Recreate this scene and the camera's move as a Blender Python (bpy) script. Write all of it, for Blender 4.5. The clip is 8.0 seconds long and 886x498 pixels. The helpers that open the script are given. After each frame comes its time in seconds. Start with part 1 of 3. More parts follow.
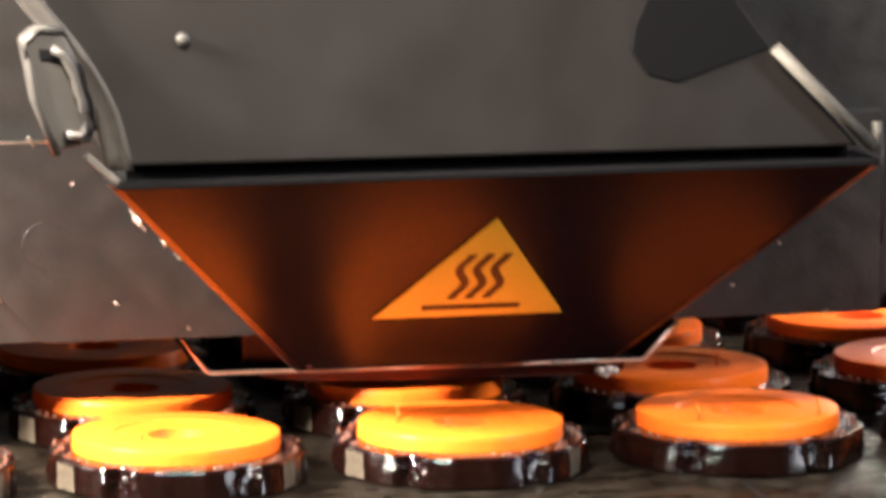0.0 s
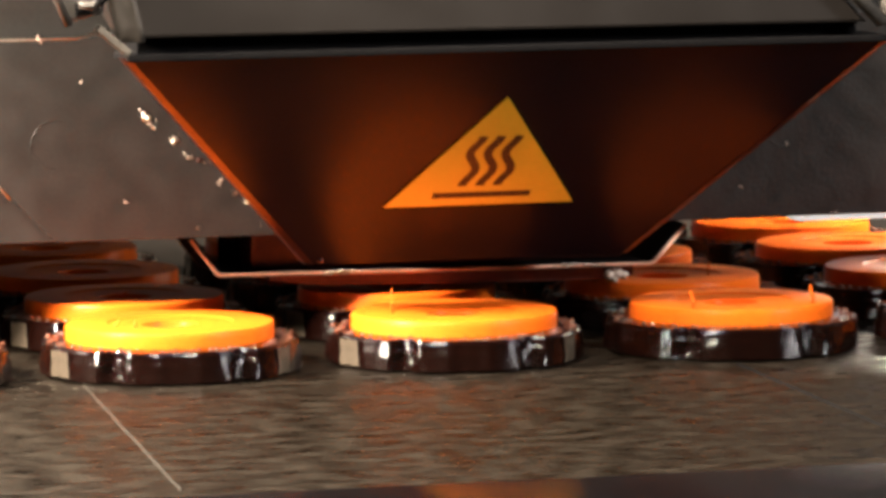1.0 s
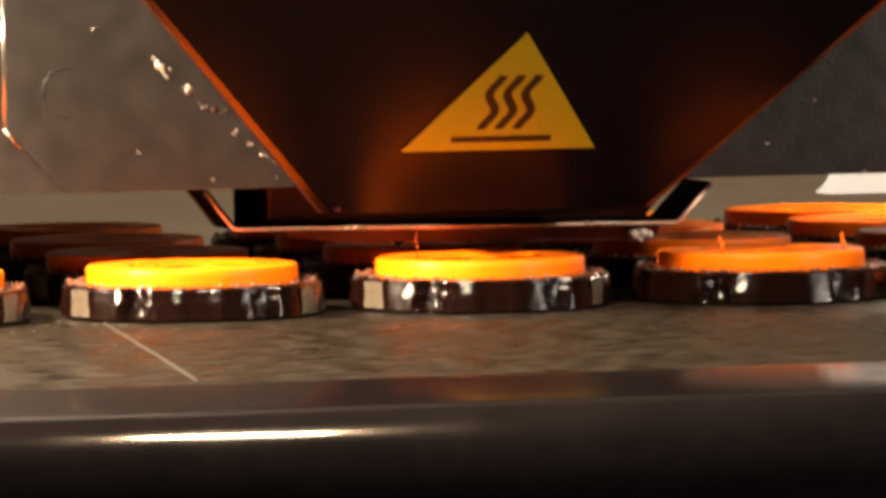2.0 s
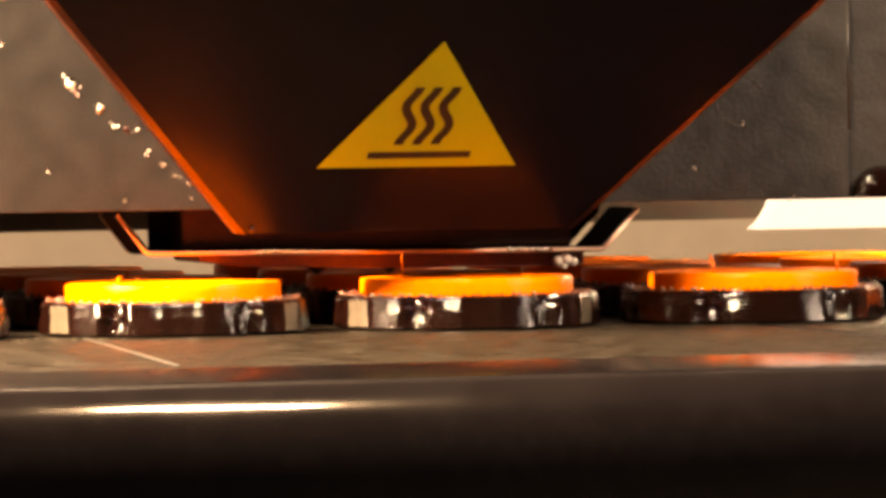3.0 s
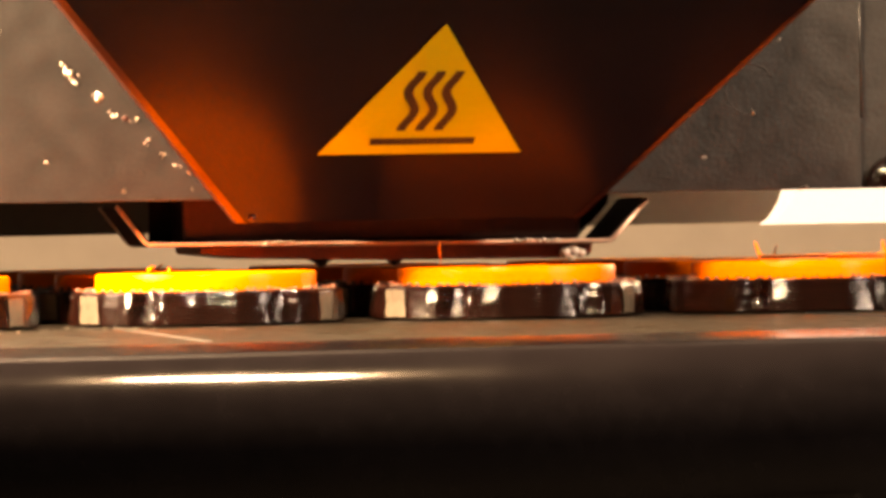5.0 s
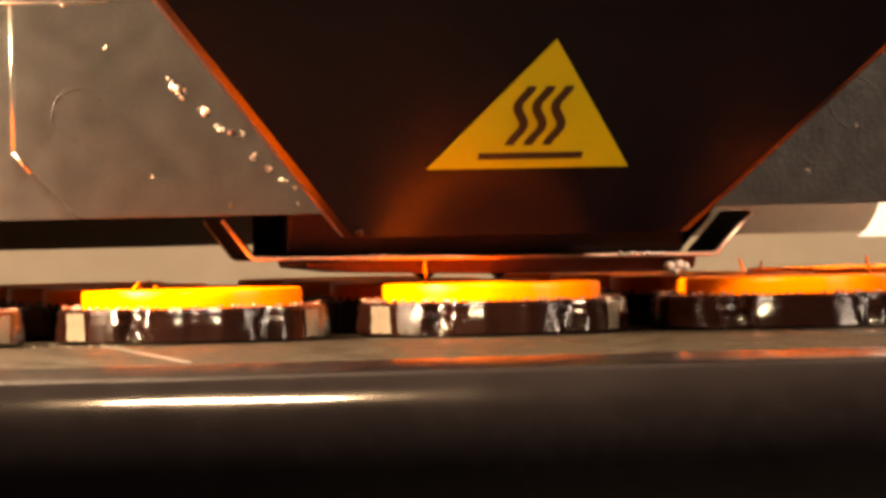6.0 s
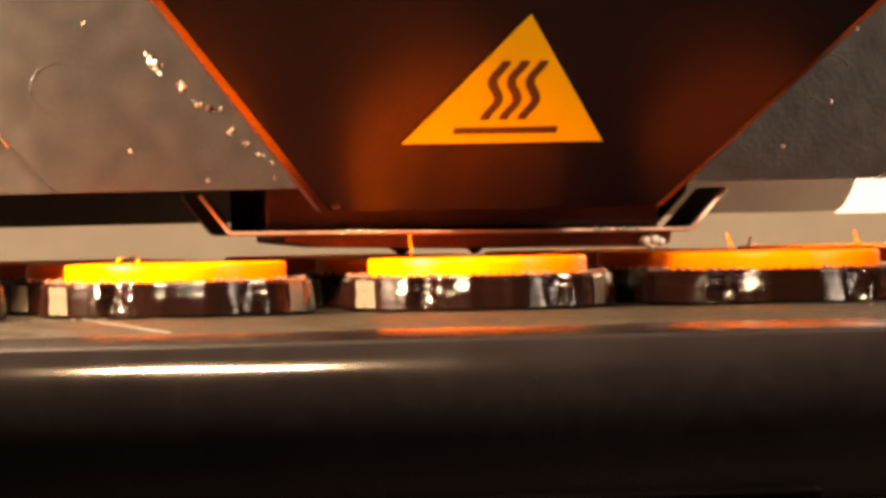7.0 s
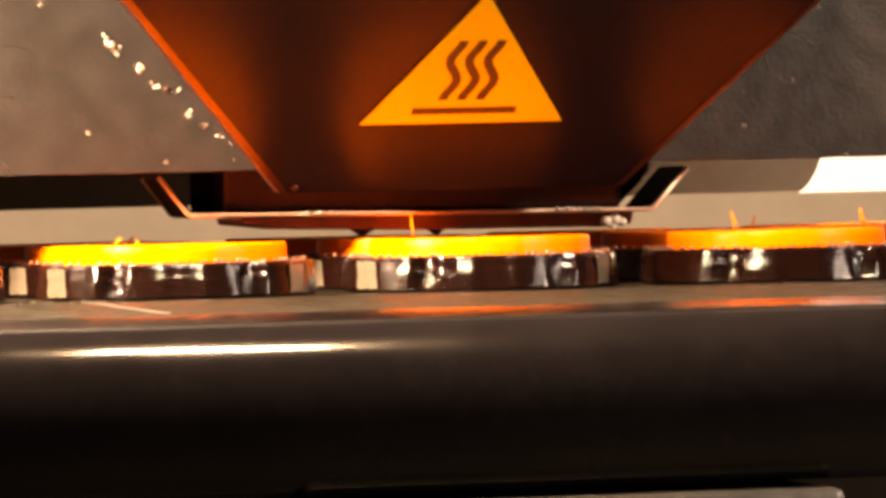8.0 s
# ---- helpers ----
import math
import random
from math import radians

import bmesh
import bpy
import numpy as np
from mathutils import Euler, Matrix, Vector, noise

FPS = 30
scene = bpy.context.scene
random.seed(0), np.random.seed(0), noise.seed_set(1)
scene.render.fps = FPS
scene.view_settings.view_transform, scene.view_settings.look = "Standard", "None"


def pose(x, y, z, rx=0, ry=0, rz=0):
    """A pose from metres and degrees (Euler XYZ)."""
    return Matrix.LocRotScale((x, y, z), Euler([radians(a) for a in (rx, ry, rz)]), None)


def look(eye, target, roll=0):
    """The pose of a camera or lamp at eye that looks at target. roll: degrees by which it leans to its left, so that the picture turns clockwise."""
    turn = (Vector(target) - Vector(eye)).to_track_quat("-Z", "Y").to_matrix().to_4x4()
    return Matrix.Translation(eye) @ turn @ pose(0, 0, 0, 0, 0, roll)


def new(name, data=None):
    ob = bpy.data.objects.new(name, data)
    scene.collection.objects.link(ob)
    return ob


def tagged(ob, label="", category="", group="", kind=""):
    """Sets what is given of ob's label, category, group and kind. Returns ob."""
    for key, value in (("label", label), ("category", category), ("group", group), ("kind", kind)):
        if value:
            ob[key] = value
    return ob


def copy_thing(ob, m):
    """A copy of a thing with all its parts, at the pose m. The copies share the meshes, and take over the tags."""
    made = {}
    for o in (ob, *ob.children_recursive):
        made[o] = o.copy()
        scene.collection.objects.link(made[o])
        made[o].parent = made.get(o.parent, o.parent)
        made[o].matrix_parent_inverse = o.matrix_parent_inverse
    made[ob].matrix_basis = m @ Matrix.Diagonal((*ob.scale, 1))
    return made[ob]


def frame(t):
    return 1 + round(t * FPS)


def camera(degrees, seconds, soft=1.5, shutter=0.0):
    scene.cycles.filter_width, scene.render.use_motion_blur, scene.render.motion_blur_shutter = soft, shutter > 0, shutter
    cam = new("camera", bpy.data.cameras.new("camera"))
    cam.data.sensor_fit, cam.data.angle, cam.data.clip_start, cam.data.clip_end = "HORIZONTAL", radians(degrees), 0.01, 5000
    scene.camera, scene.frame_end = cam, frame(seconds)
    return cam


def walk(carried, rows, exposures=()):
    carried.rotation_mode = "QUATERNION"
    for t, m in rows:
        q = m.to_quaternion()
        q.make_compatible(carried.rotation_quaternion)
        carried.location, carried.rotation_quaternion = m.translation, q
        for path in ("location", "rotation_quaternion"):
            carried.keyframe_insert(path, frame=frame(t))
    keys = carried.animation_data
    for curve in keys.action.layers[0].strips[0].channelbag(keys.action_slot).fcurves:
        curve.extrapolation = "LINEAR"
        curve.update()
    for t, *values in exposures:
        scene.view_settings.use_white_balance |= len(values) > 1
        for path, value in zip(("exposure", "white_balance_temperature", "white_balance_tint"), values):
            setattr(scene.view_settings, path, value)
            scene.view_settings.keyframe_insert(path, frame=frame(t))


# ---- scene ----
cam = camera(9.444, 8.0, soft=3.8, shutter=0.4)


def aim(x, y, z, tilt, turn, lean):
    """A camera's pose: tilt up, turn to the left and lean, in degrees."""
    return pose(x, y, z) @ pose(0, 0, 0, 0, 0, turn) @ pose(0, 0, 0, 90 + tilt) @ pose(0, 0, 0, 0, 0, lean)


CAMERA = [
    (0.00, -0.2020, -0.8316, 0.1694, -8.872, -13.463, 0.036),
    (0.20, -0.2052, -0.8332, 0.1428, -7.512, -13.627, -0.323),
    (0.40, -0.2069, -0.8340, 0.1281, -6.766, -13.664, -0.521),
    (0.50, -0.2075, -0.8343, 0.1235, -6.653, -13.666, -0.583),
    (0.70, -0.2083, -0.8357, 0.1165, -6.192, -13.754, -0.622),
    (0.80, -0.2087, -0.8364, 0.1130, -6.103, -13.810, -0.641),
    (1.00, -0.2094, -0.8378, 0.1060, -5.822, -13.922, -0.680),
    (1.20, -0.2062, -0.8392, 0.1002, -5.445, -13.703, -0.712),
    (1.50, -0.2013, -0.8413, 0.0916, -4.840, -13.327, -0.759),
    (1.80, -0.2030, -0.8357, 0.0709, -3.814, -13.370, -0.787),
    (2.00, -0.2041, -0.8319, 0.0572, -3.207, -13.388, -0.805),
    (3.30, -0.2009, -0.8130, 0.0224, -0.789, -13.693, -0.919),
    (3.50, -0.2001, -0.8089, 0.0184, -0.780, -13.695, -1.118),
    (4.00, -0.1998, -0.8003, 0.0125, -0.562, -13.582, -1.070),
    (4.50, -0.1987, -0.7968, 0.0119, -0.487, -13.422, -1.099),
    (4.70, -0.1981, -0.7976, 0.0126, -0.189, -13.320, -1.111),
    (5.80, -0.1947, -0.8025, 0.0165, -0.321, -13.022, -1.179),
    (6.00, -0.1941, -0.8033, 0.0173, -0.280, -13.072, -1.191),
    (6.50, -0.1917, -0.8010, 0.0176, -0.244, -13.082, -1.213),
    (7.00, -0.1899, -0.7987, 0.0137, -0.307, -13.009, -1.148),
    (7.50, -0.1889, -0.7941, 0.0130, -0.418, -12.947, -1.232),
    (8.00, -0.1884, -0.7916, 0.0127, -0.452, -12.994, -1.402),
]
walk(cam, [(t, aim(*row)) for t, *row in CAMERA], exposures=[(0.0, -0.33, 5150, 10), (0.5, -0.42, 5150, 11), (1.0, -0.62, 5600, 12), (1.5, -0.58, 5700, 12), (2.0, -0.55, 6600, 14), (3.5, 0.48, 8400, 24), (4.0, 0.52, 8400, 24), (4.5, 0.42, 8400, 24), (6.0, 0.20, 7900, 20), (8.0, 0.30, 7800, 22)])

# ---- light ----
world = bpy.data.worlds.new("world")
scene.world = world
world.use_nodes = True
world.node_tree.nodes["Background"].inputs[0].default_value = (1.0, 0.80, 0.60, 1)
world.node_tree.nodes["Background"].inputs[1].default_value = 0.02


def area(name, eye, target, size, size_y, power, color):
    data = bpy.data.lights.new(name, "AREA")
    data.shape, data.size, data.size_y, data.energy, data.color = "RECTANGLE", size, size_y, power, color
    ob = new(name, data)
    ob.matrix_world = look(eye, target)
    return ob


WARM = (1.0, 0.78, 0.52)
area("work_lamp", (-0.24, -0.050, 0.155), (-0.03, 0.0, 0.01), 0.050, 0.030, 10.5, WARM)
area("ceiling_lamp", (-0.097, -0.19, 0.26), (-0.03, -0.02, 0.0), 0.06, 0.020, 5.0, WARM)
area("room_lamp", (0.75, -0.70, 0.55), (0.0, 0.0, 0.03), 0.20, 0.20, 17.0, (1.0, 0.88, 0.72))
area("side_lamp", (0.136, 0.106, 0.044), (0.132, 0.100, 0.0), 0.040, 0.020, 0.32, WARM)
area("rear_lamp", (0.10, 0.58, 0.40), (0.05, 0.85, 0.02), 0.50, 0.08, 0.24, WARM)


# ---- materials ----
def material(name, color, rough=0.5, metal=0.0, grain=0.0, scale=200.0, bump=0.0, color2=None, coat=0.0, rough_var=0.0, stretch=(1, 1, 1), layers=0.0, gloss=0.5):
    m = bpy.data.materials.new(name)
    m.use_nodes = True
    nodes, links = m.node_tree.nodes, m.node_tree.links
    b = nodes["Principled BSDF"]
    b.inputs["Base Color"].default_value = (*color, 1)
    b.inputs["Roughness"].default_value = rough
    b.inputs["Metallic"].default_value = metal
    b.inputs["Specular IOR Level"].default_value = gloss
    b.inputs["Coat Weight"].default_value = coat
    b.inputs["Coat Roughness"].default_value = 0.12
    place = nodes.new("ShaderNodeTexCoord")
    mapping = nodes.new("ShaderNodeMapping")
    mapping.inputs["Scale"].default_value = stretch
    links.new(place.outputs["Object"], mapping.inputs["Vector"])
    fine, broad = nodes.new("ShaderNodeTexNoise"), nodes.new("ShaderNodeTexNoise")
    fine.inputs["Scale"].default_value, fine.inputs["Detail"].default_value = scale * 6, 6
    broad.inputs["Scale"].default_value, broad.inputs["Detail"].default_value = scale, 4
    for n in (fine, broad):
        links.new(mapping.outputs["Vector"], n.inputs["Vector"])
    both = nodes.new("ShaderNodeMath")
    both.operation = "MULTIPLY_ADD"
    links.new(fine.outputs["Fac"], both.inputs[0])
    both.inputs[1].default_value = 0.5
    half = nodes.new("ShaderNodeMath")
    half.operation = "MULTIPLY"
    half.inputs[1].default_value = 0.5
    links.new(broad.outputs["Fac"], half.inputs[0])
    links.new(half.outputs[0], both.inputs[2])
    if grain or color2:
        ramp = nodes.new("ShaderNodeMapRange")
        ramp.inputs["From Min"].default_value, ramp.inputs["From Max"].default_value = 0.32, 0.68
        links.new(both.outputs[0], ramp.inputs["Value"])
        mix = nodes.new("ShaderNodeMix")
        mix.data_type = "RGBA"
        second = color2 or tuple(c * (1 + grain) for c in color)
        first = color if color2 else tuple(c * (1 - grain) for c in color)
        mix.inputs["A"].default_value = (*first, 1)
        mix.inputs["B"].default_value = (*second, 1)
        links.new(ramp.outputs["Result"], mix.inputs["Factor"])
        links.new(mix.outputs["Result"], b.inputs["Base Color"])
    if rough_var:
        rr = nodes.new("ShaderNodeMapRange")
        rr.inputs["From Min"].default_value, rr.inputs["From Max"].default_value = 0.3, 0.7
        rr.inputs["To Min"].default_value, rr.inputs["To Max"].default_value = max(0.02, rough - rough_var), rough + rough_var
        links.new(broad.outputs["Fac"], rr.inputs["Value"])
        links.new(rr.outputs["Result"], b.inputs["Roughness"])
    if bump:
        bp = nodes.new("ShaderNodeBump")
        bp.inputs["Strength"].default_value, bp.inputs["Distance"].default_value = bump, 0.0004
        links.new(both.outputs[0], bp.inputs["Height"])
        links.new(bp.outputs["Normal"], b.inputs["Normal"])
        if layers:
            wave = nodes.new("ShaderNodeTexWave")
            wave.wave_type, wave.bands_direction = "BANDS", "Z"
            wave.inputs["Scale"].default_value, wave.inputs["Distortion"].default_value = 1571.0, 0.6
            links.new(place.outputs["Object"], wave.inputs["Vector"])
            ridge = nodes.new("ShaderNodeBump")
            ridge.inputs["Strength"].default_value, ridge.inputs["Distance"].default_value = 1.0, layers
            links.new(wave.outputs["Fac"], ridge.inputs["Height"])
            links.new(bp.outputs["Normal"], ridge.inputs["Normal"])
            links.new(ridge.outputs["Normal"], b.inputs["Normal"])
    return m


ORANGE = material("orange_plastic", (0.85, 0.150, 0.002), 0.34, gloss=0.14, grain=0.08, scale=300, bump=0.06, layers=0.000014)
BROWN = material("brown_plastic", (0.0042, 0.0012, 0.0008), 0.09, gloss=0.40, grain=0.2, scale=420, bump=0.14, layers=0.000024)
BED = material("bed_sheet", (0.0058, 0.0040, 0.0026), 0.46, gloss=0.30, grain=0.98, scale=300, bump=1.0, rough_var=0.26, stretch=(0.55, 1.0, 1))
BED.node_tree.nodes["Principled BSDF"].inputs["Specular Tint"].default_value = (1.0, 0.88, 0.70, 1)
BED_EDGE = material("bed_edge", (0.0052, 0.0042, 0.0045), 0.135, gloss=0.21, grain=0.25, scale=60, bump=0.03, rough_var=0.04)
BED_EDGE.node_tree.nodes["Principled BSDF"].inputs["Specular Tint"].default_value = (1.0, 0.88, 0.72, 1)
SCRATCH = material("worn_metal", (0.022, 0.018, 0.013), 0.5, metal=0.2, grain=0.3, scale=250, bump=0.2)
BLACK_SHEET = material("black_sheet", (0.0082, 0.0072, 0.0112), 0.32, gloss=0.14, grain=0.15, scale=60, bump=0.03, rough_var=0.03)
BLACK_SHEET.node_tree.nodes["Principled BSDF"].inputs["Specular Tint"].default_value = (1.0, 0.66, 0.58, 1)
GREY_PLATE = material("grey_plate", (0.022, 0.0206, 0.0195), 0.42, metal=0.25, grain=0.22, scale=220, bump=0.38, rough_var=0.06)
CARRIAGE = material("carriage_sheet", (0.0160, 0.0136, 0.0122), 0.42, metal=0.2, grain=0.08, scale=60, bump=0.06, rough_var=0.06)
STEEL = material("bright_steel", (0.55, 0.50, 0.43), 0.28, metal=1.0, grain=0.15, scale=200, bump=0.1)
WORN_STEEL = material("worn_steel", (0.085, 0.076, 0.064), 0.62, metal=0.3, grain=0.3, scale=250, bump=0.3)
# near-black that paints shade into gaps, slots and tray; also the black seam
SHADE_AND_SEAM = material("shade_and_seam_black", (0.0030, 0.0028, 0.0032), 0.8, gloss=0.10)
DARK = material("dark_part", (0.010, 0.008, 0.007), 0.5, grain=0.2, scale=90, bump=0.1)
RED_TINTED = material("red_tinted_steel", (0.048, 0.017, 0.013), 0.35, metal=0.5, grain=0.3, scale=120, bump=0.15)
ORANGE_LIT = material("orange_lit_steel", (0.15, 0.045, 0.034), 0.4, metal=0.3, grain=0.25, scale=120, bump=0.2)
GREY_PAINT = material("grey_paint", (0.038, 0.034, 0.030), 0.45, grain=0.12, scale=150, bump=0.15)
COPPER = material("copper_sheet", (0.85, 0.56, 0.42), 0.42, metal=0.8, grain=0.2, scale=200, bump=0.12)
YELLOW = material("yellow_vinyl", (0.62, 0.52, 0.012), 0.45, grain=0.05, scale=150, bump=0.03)
PRINT = material("black_print", (0.03, 0.012, 0.005), 0.5, grain=0.1, scale=200)
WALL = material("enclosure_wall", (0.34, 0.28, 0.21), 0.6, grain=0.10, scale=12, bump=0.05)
# dark colour puts shade into the floor and the unseen walls and ceiling
SHADE_WALL = material("shade_wall", (0.06, 0.054, 0.050), 0.7, grain=0.2, scale=12, bump=0.05)
FRAME = material("grey_frame", (0.15, 0.135, 0.11), 0.5, metal=0.2, grain=0.15, scale=60, bump=0.1)
BEAM = material("dull_beam", (0.038, 0.031, 0.023), 0.5, metal=0.2, grain=0.2, scale=80, bump=0.15)
# pale colour for lamp highlights painted onto the knob bases
GLINT = material("pale_glint", (0.065, 0.052, 0.038), 0.30, grain=0.6, scale=420, bump=0.7)
PALE = material("pale_plastic", (0.62, 0.52, 0.44), 0.35, grain=0.1, scale=300, bump=0.1)
CRUMB = material("dull_crumbs", (0.10, 0.085, 0.06), 0.5, grain=0.3, scale=300)
BEAD = material("glossy_beads", (0.12, 0.045, 0.025), 0.18, grain=0.2, scale=300)
# emission added to the blocks beside the head; no lamp is known there
GLOW = bpy.data.materials.new("added_glow")
GLOW.use_nodes = True
GLOW.node_tree.nodes["Principled BSDF"].inputs["Base Color"].default_value = (0.8, 0.75, 0.65, 1)
GLOW.node_tree.nodes["Principled BSDF"].inputs["Emission Color"].default_value = (1.0, 0.88, 0.70, 1)
GLOW.node_tree.nodes["Principled BSDF"].inputs["Emission Strength"].default_value = 1.3


# ---- helpers for shapes ----
def mesh(name, bm, mat, smooth=False):
    bmesh.ops.recalc_face_normals(bm, faces=bm.faces)
    me = bpy.data.meshes.new(name)
    bm.to_mesh(me)
    bm.free()
    me.materials.append(mat)
    if smooth:
        for f in me.polygons:
            f.use_smooth = True
    return me


def part(name, bm, mat, parent=None, label="", smooth=False):
    ob = new(name, mesh(name, bm, mat, smooth))
    if parent:
        ob.parent = parent
    return tagged(ob, label)


def box(x0, x1, y0, y1, z0, z1, bevel=0.0, bm=None):
    bm = bm or bmesh.new()
    vs = [bm.verts.new((x, y, z)) for x in (x0, x1) for y in (y0, y1) for z in (z0, z1)]
    quads = ((0, 1, 3, 2), (4, 6, 7, 5), (0, 4, 5, 1), (2, 3, 7, 6), (0, 2, 6, 4), (1, 5, 7, 3))
    fs = [bm.faces.new([vs[i] for i in q]) for q in quads]
    if bevel:
        edges = list({e for f in fs for e in f.edges})
        bmesh.ops.bevel(bm, geom=edges, offset=bevel, segments=2, affect="EDGES", profile=0.5)
    return bm


def prism(outline, depth, bevel=0.0):
    """A flat outline in x, z, thickened along y from 0 to depth."""
    bm = bmesh.new()
    a = [bm.verts.new((x, 0, z)) for x, z in outline]
    b = [bm.verts.new((x, depth, z)) for x, z in outline]
    n = len(a)
    bm.faces.new(a)
    bm.faces.new(b[::-1])
    for i in range(n):
        bm.faces.new((a[i], b[i], b[(i + 1) % n], a[(i + 1) % n]))
    if bevel:
        bmesh.ops.bevel(bm, geom=list(bm.edges), offset=bevel, segments=2, affect="EDGES", profile=0.5)
    return bm


def lathe(profile, radius, steps):
    """Turns rows of (scale, z) round z; radius(angle, scale) gives the distance."""
    bm = bmesh.new()
    rings = []
    for s, z in profile:
        rings.append([bm.verts.new((radius(a, s) * math.cos(a), radius(a, s) * math.sin(a), z)) for a in (2 * math.pi * i / steps for i in range(steps))])
    for r0, r1 in zip(rings, rings[1:]):
        for i in range(steps):
            j = (i + 1) % steps
            bm.faces.new((r0[i], r0[j], r1[j], r1[i]))
    bm.faces.new(rings[0][::-1])
    bm.faces.new(rings[-1])
    return bm


def tube(points, radius, sides=8):
    """A round bar along points."""
    bm = bmesh.new()
    rings = []
    pts = [Vector(p) for p in points]
    for i, p in enumerate(pts):
        d = (pts[min(i + 1, len(pts) - 1)] - pts[max(i - 1, 0)]).normalized()
        q = d.to_track_quat("Z", "Y")
        r = radius[i] if isinstance(radius, (list, tuple)) else radius
        rings.append([bm.verts.new(p + q @ Vector((r * math.cos(a), r * math.sin(a), 0))) for a in (2 * math.pi * k / sides for k in range(sides))])
    for r0, r1 in zip(rings, rings[1:]):
        for k in range(sides):
            bm.faces.new((r0[k], r0[(k + 1) % sides], r1[(k + 1) % sides], r1[k]))
    bm.faces.new(rings[0][::-1])
    bm.faces.new(rings[-1])
    return bm


# ---- the print bed and the enclosure ----
def build_bed():
    front, back, wide, drop = -0.135, 0.158, 0.010, 0.010
    lip = front - 0.036
    profile = [(back, -0.020), (back, 0.0), (front, 0.0)]
    profile += [(front - 0.036 * u, -0.0003 * u ** 2) for u in (0.25, 0.5, 0.75)]
    profile += [(lip - wide * math.sin(a), -0.0003 - drop + drop * math.cos(a)) for a in (math.pi / 2 * k / 20 for k in range(21))]
    profile += [(lip - wide, -0.0194), (lip - wide + 0.002, -0.0208)]
    bm = bmesh.new()
    rows = [[bm.verts.new((x, y, z)) for y, z in profile] for x in (-0.40, 0.40)]
    n = len(profile)
    for i in range(n):
        bm.faces.new((rows[0][i], rows[0][(i + 1) % n], rows[1][(i + 1) % n], rows[1][i]))
    bm.faces.new(rows[0])
    bm.faces.new(rows[1][::-1])
    bed = part("print_bed", bm, BED)
    bed.data.materials.append(BED_EDGE)
    for f in bed.data.polygons:
        if f.center.y < front - 0.0002:
            f.use_smooth, f.material_index = True, 1
    return tagged(bed, "dark scuffed glossy print bed with a rounded black front edge", "print bed", kind="structure")


def scratch(name, x0, y0, x1, y1, width, label, mat):
    """A raised worn line across the bed."""
    n = 14
    pts = []
    for i in range(n + 1):
        u = i / n
        pts.append((x0 + (x1 - x0) * u + 0.0002 * noise.noise((u * 9, x0 * 90, 0)), y0 + (y1 - y0) * u, width * (0.75 + 0.5 * noise.noise((u * 14, 3, x0 * 50)))))
    bm = bmesh.new()
    rows = [[bm.verts.new((x - w / 2, y, 0.0)), bm.verts.new((x - w / 4, y, 0.00025)), bm.verts.new((x + w / 4, y, 0.00025)), bm.verts.new((x + w / 2, y, 0.0))] for x, y, w in pts]
    for r0, r1 in zip(rows, rows[1:]):
        for k in range(3):
            bm.faces.new((r0[k], r0[k + 1], r1[k + 1], r1[k]))
    return tagged(part(name, bm, mat), label, "seam")


build_bed()
scratch("bed_seam", -0.0635, -0.015, -0.0708, -0.130, 0.0008, "pale worn metal seam across the dark bed", SCRATCH)
scratch("bed_seam", 0.0412, -0.022, 0.0388, -0.130, 0.0006, "thin black seam across the dark bed", SHADE_AND_SEAM)
for name, dims, mat, label in (
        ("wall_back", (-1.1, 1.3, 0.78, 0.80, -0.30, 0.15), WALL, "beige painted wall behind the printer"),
        # unseen upper part of the wall, darkened so the bed edge reflects less
        ("wall_upper", (-1.1, 1.3, 0.78, 0.80, 0.15, 0.9), SHADE_WALL, "unseen upper wall, darkened to cut its reflection in the bed edge"),
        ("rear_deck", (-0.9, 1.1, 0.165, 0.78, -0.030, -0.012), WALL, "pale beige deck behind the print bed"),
        # floor, ceiling and outer walls darkened to hold back bounce light
        ("floor", (-1.1, 1.3, -1.7, 0.80, -0.33, -0.30), SHADE_WALL, "floor under the printer, darkened for the shade there"),
        ("ceiling", (-1.1, 1.3, -1.7, 0.80, 0.90, 0.93), SHADE_WALL, "unseen ceiling over the printer, kept dark to limit bounce light"),
        ("wall_left", (-1.13, -1.1, -1.7, 0.80, -0.30, 0.9), SHADE_WALL, "unseen side wall, kept dark to limit bounce light"),
        ("wall_right", (1.3, 1.33, -1.7, 0.80, -0.30, 0.9), SHADE_WALL, "unseen side wall, kept dark to limit bounce light"),
        ("wall_front", (-1.1, 1.3, -1.73, -1.7, -0.30, 0.9), SHADE_WALL, "unseen wall behind the viewer, kept dark to limit bounce light")):
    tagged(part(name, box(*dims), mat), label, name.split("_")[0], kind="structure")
lower = part("lower_frame", box(-0.0655, 0.0002, -0.184, -0.06, -0.060, -0.0217, 0.0012), GREY_PLATE)
tagged(lower, "grey metal frame beam under the print bed", "frame beam", kind="structure")

# ---- the printed knobs ----
PITCH_X, PITCH_Y, RIM, GEAR, BASE_H, TOP_H = 0.04687, 0.0420, 0.0167, 0.0208, 0.0052, 0.0078


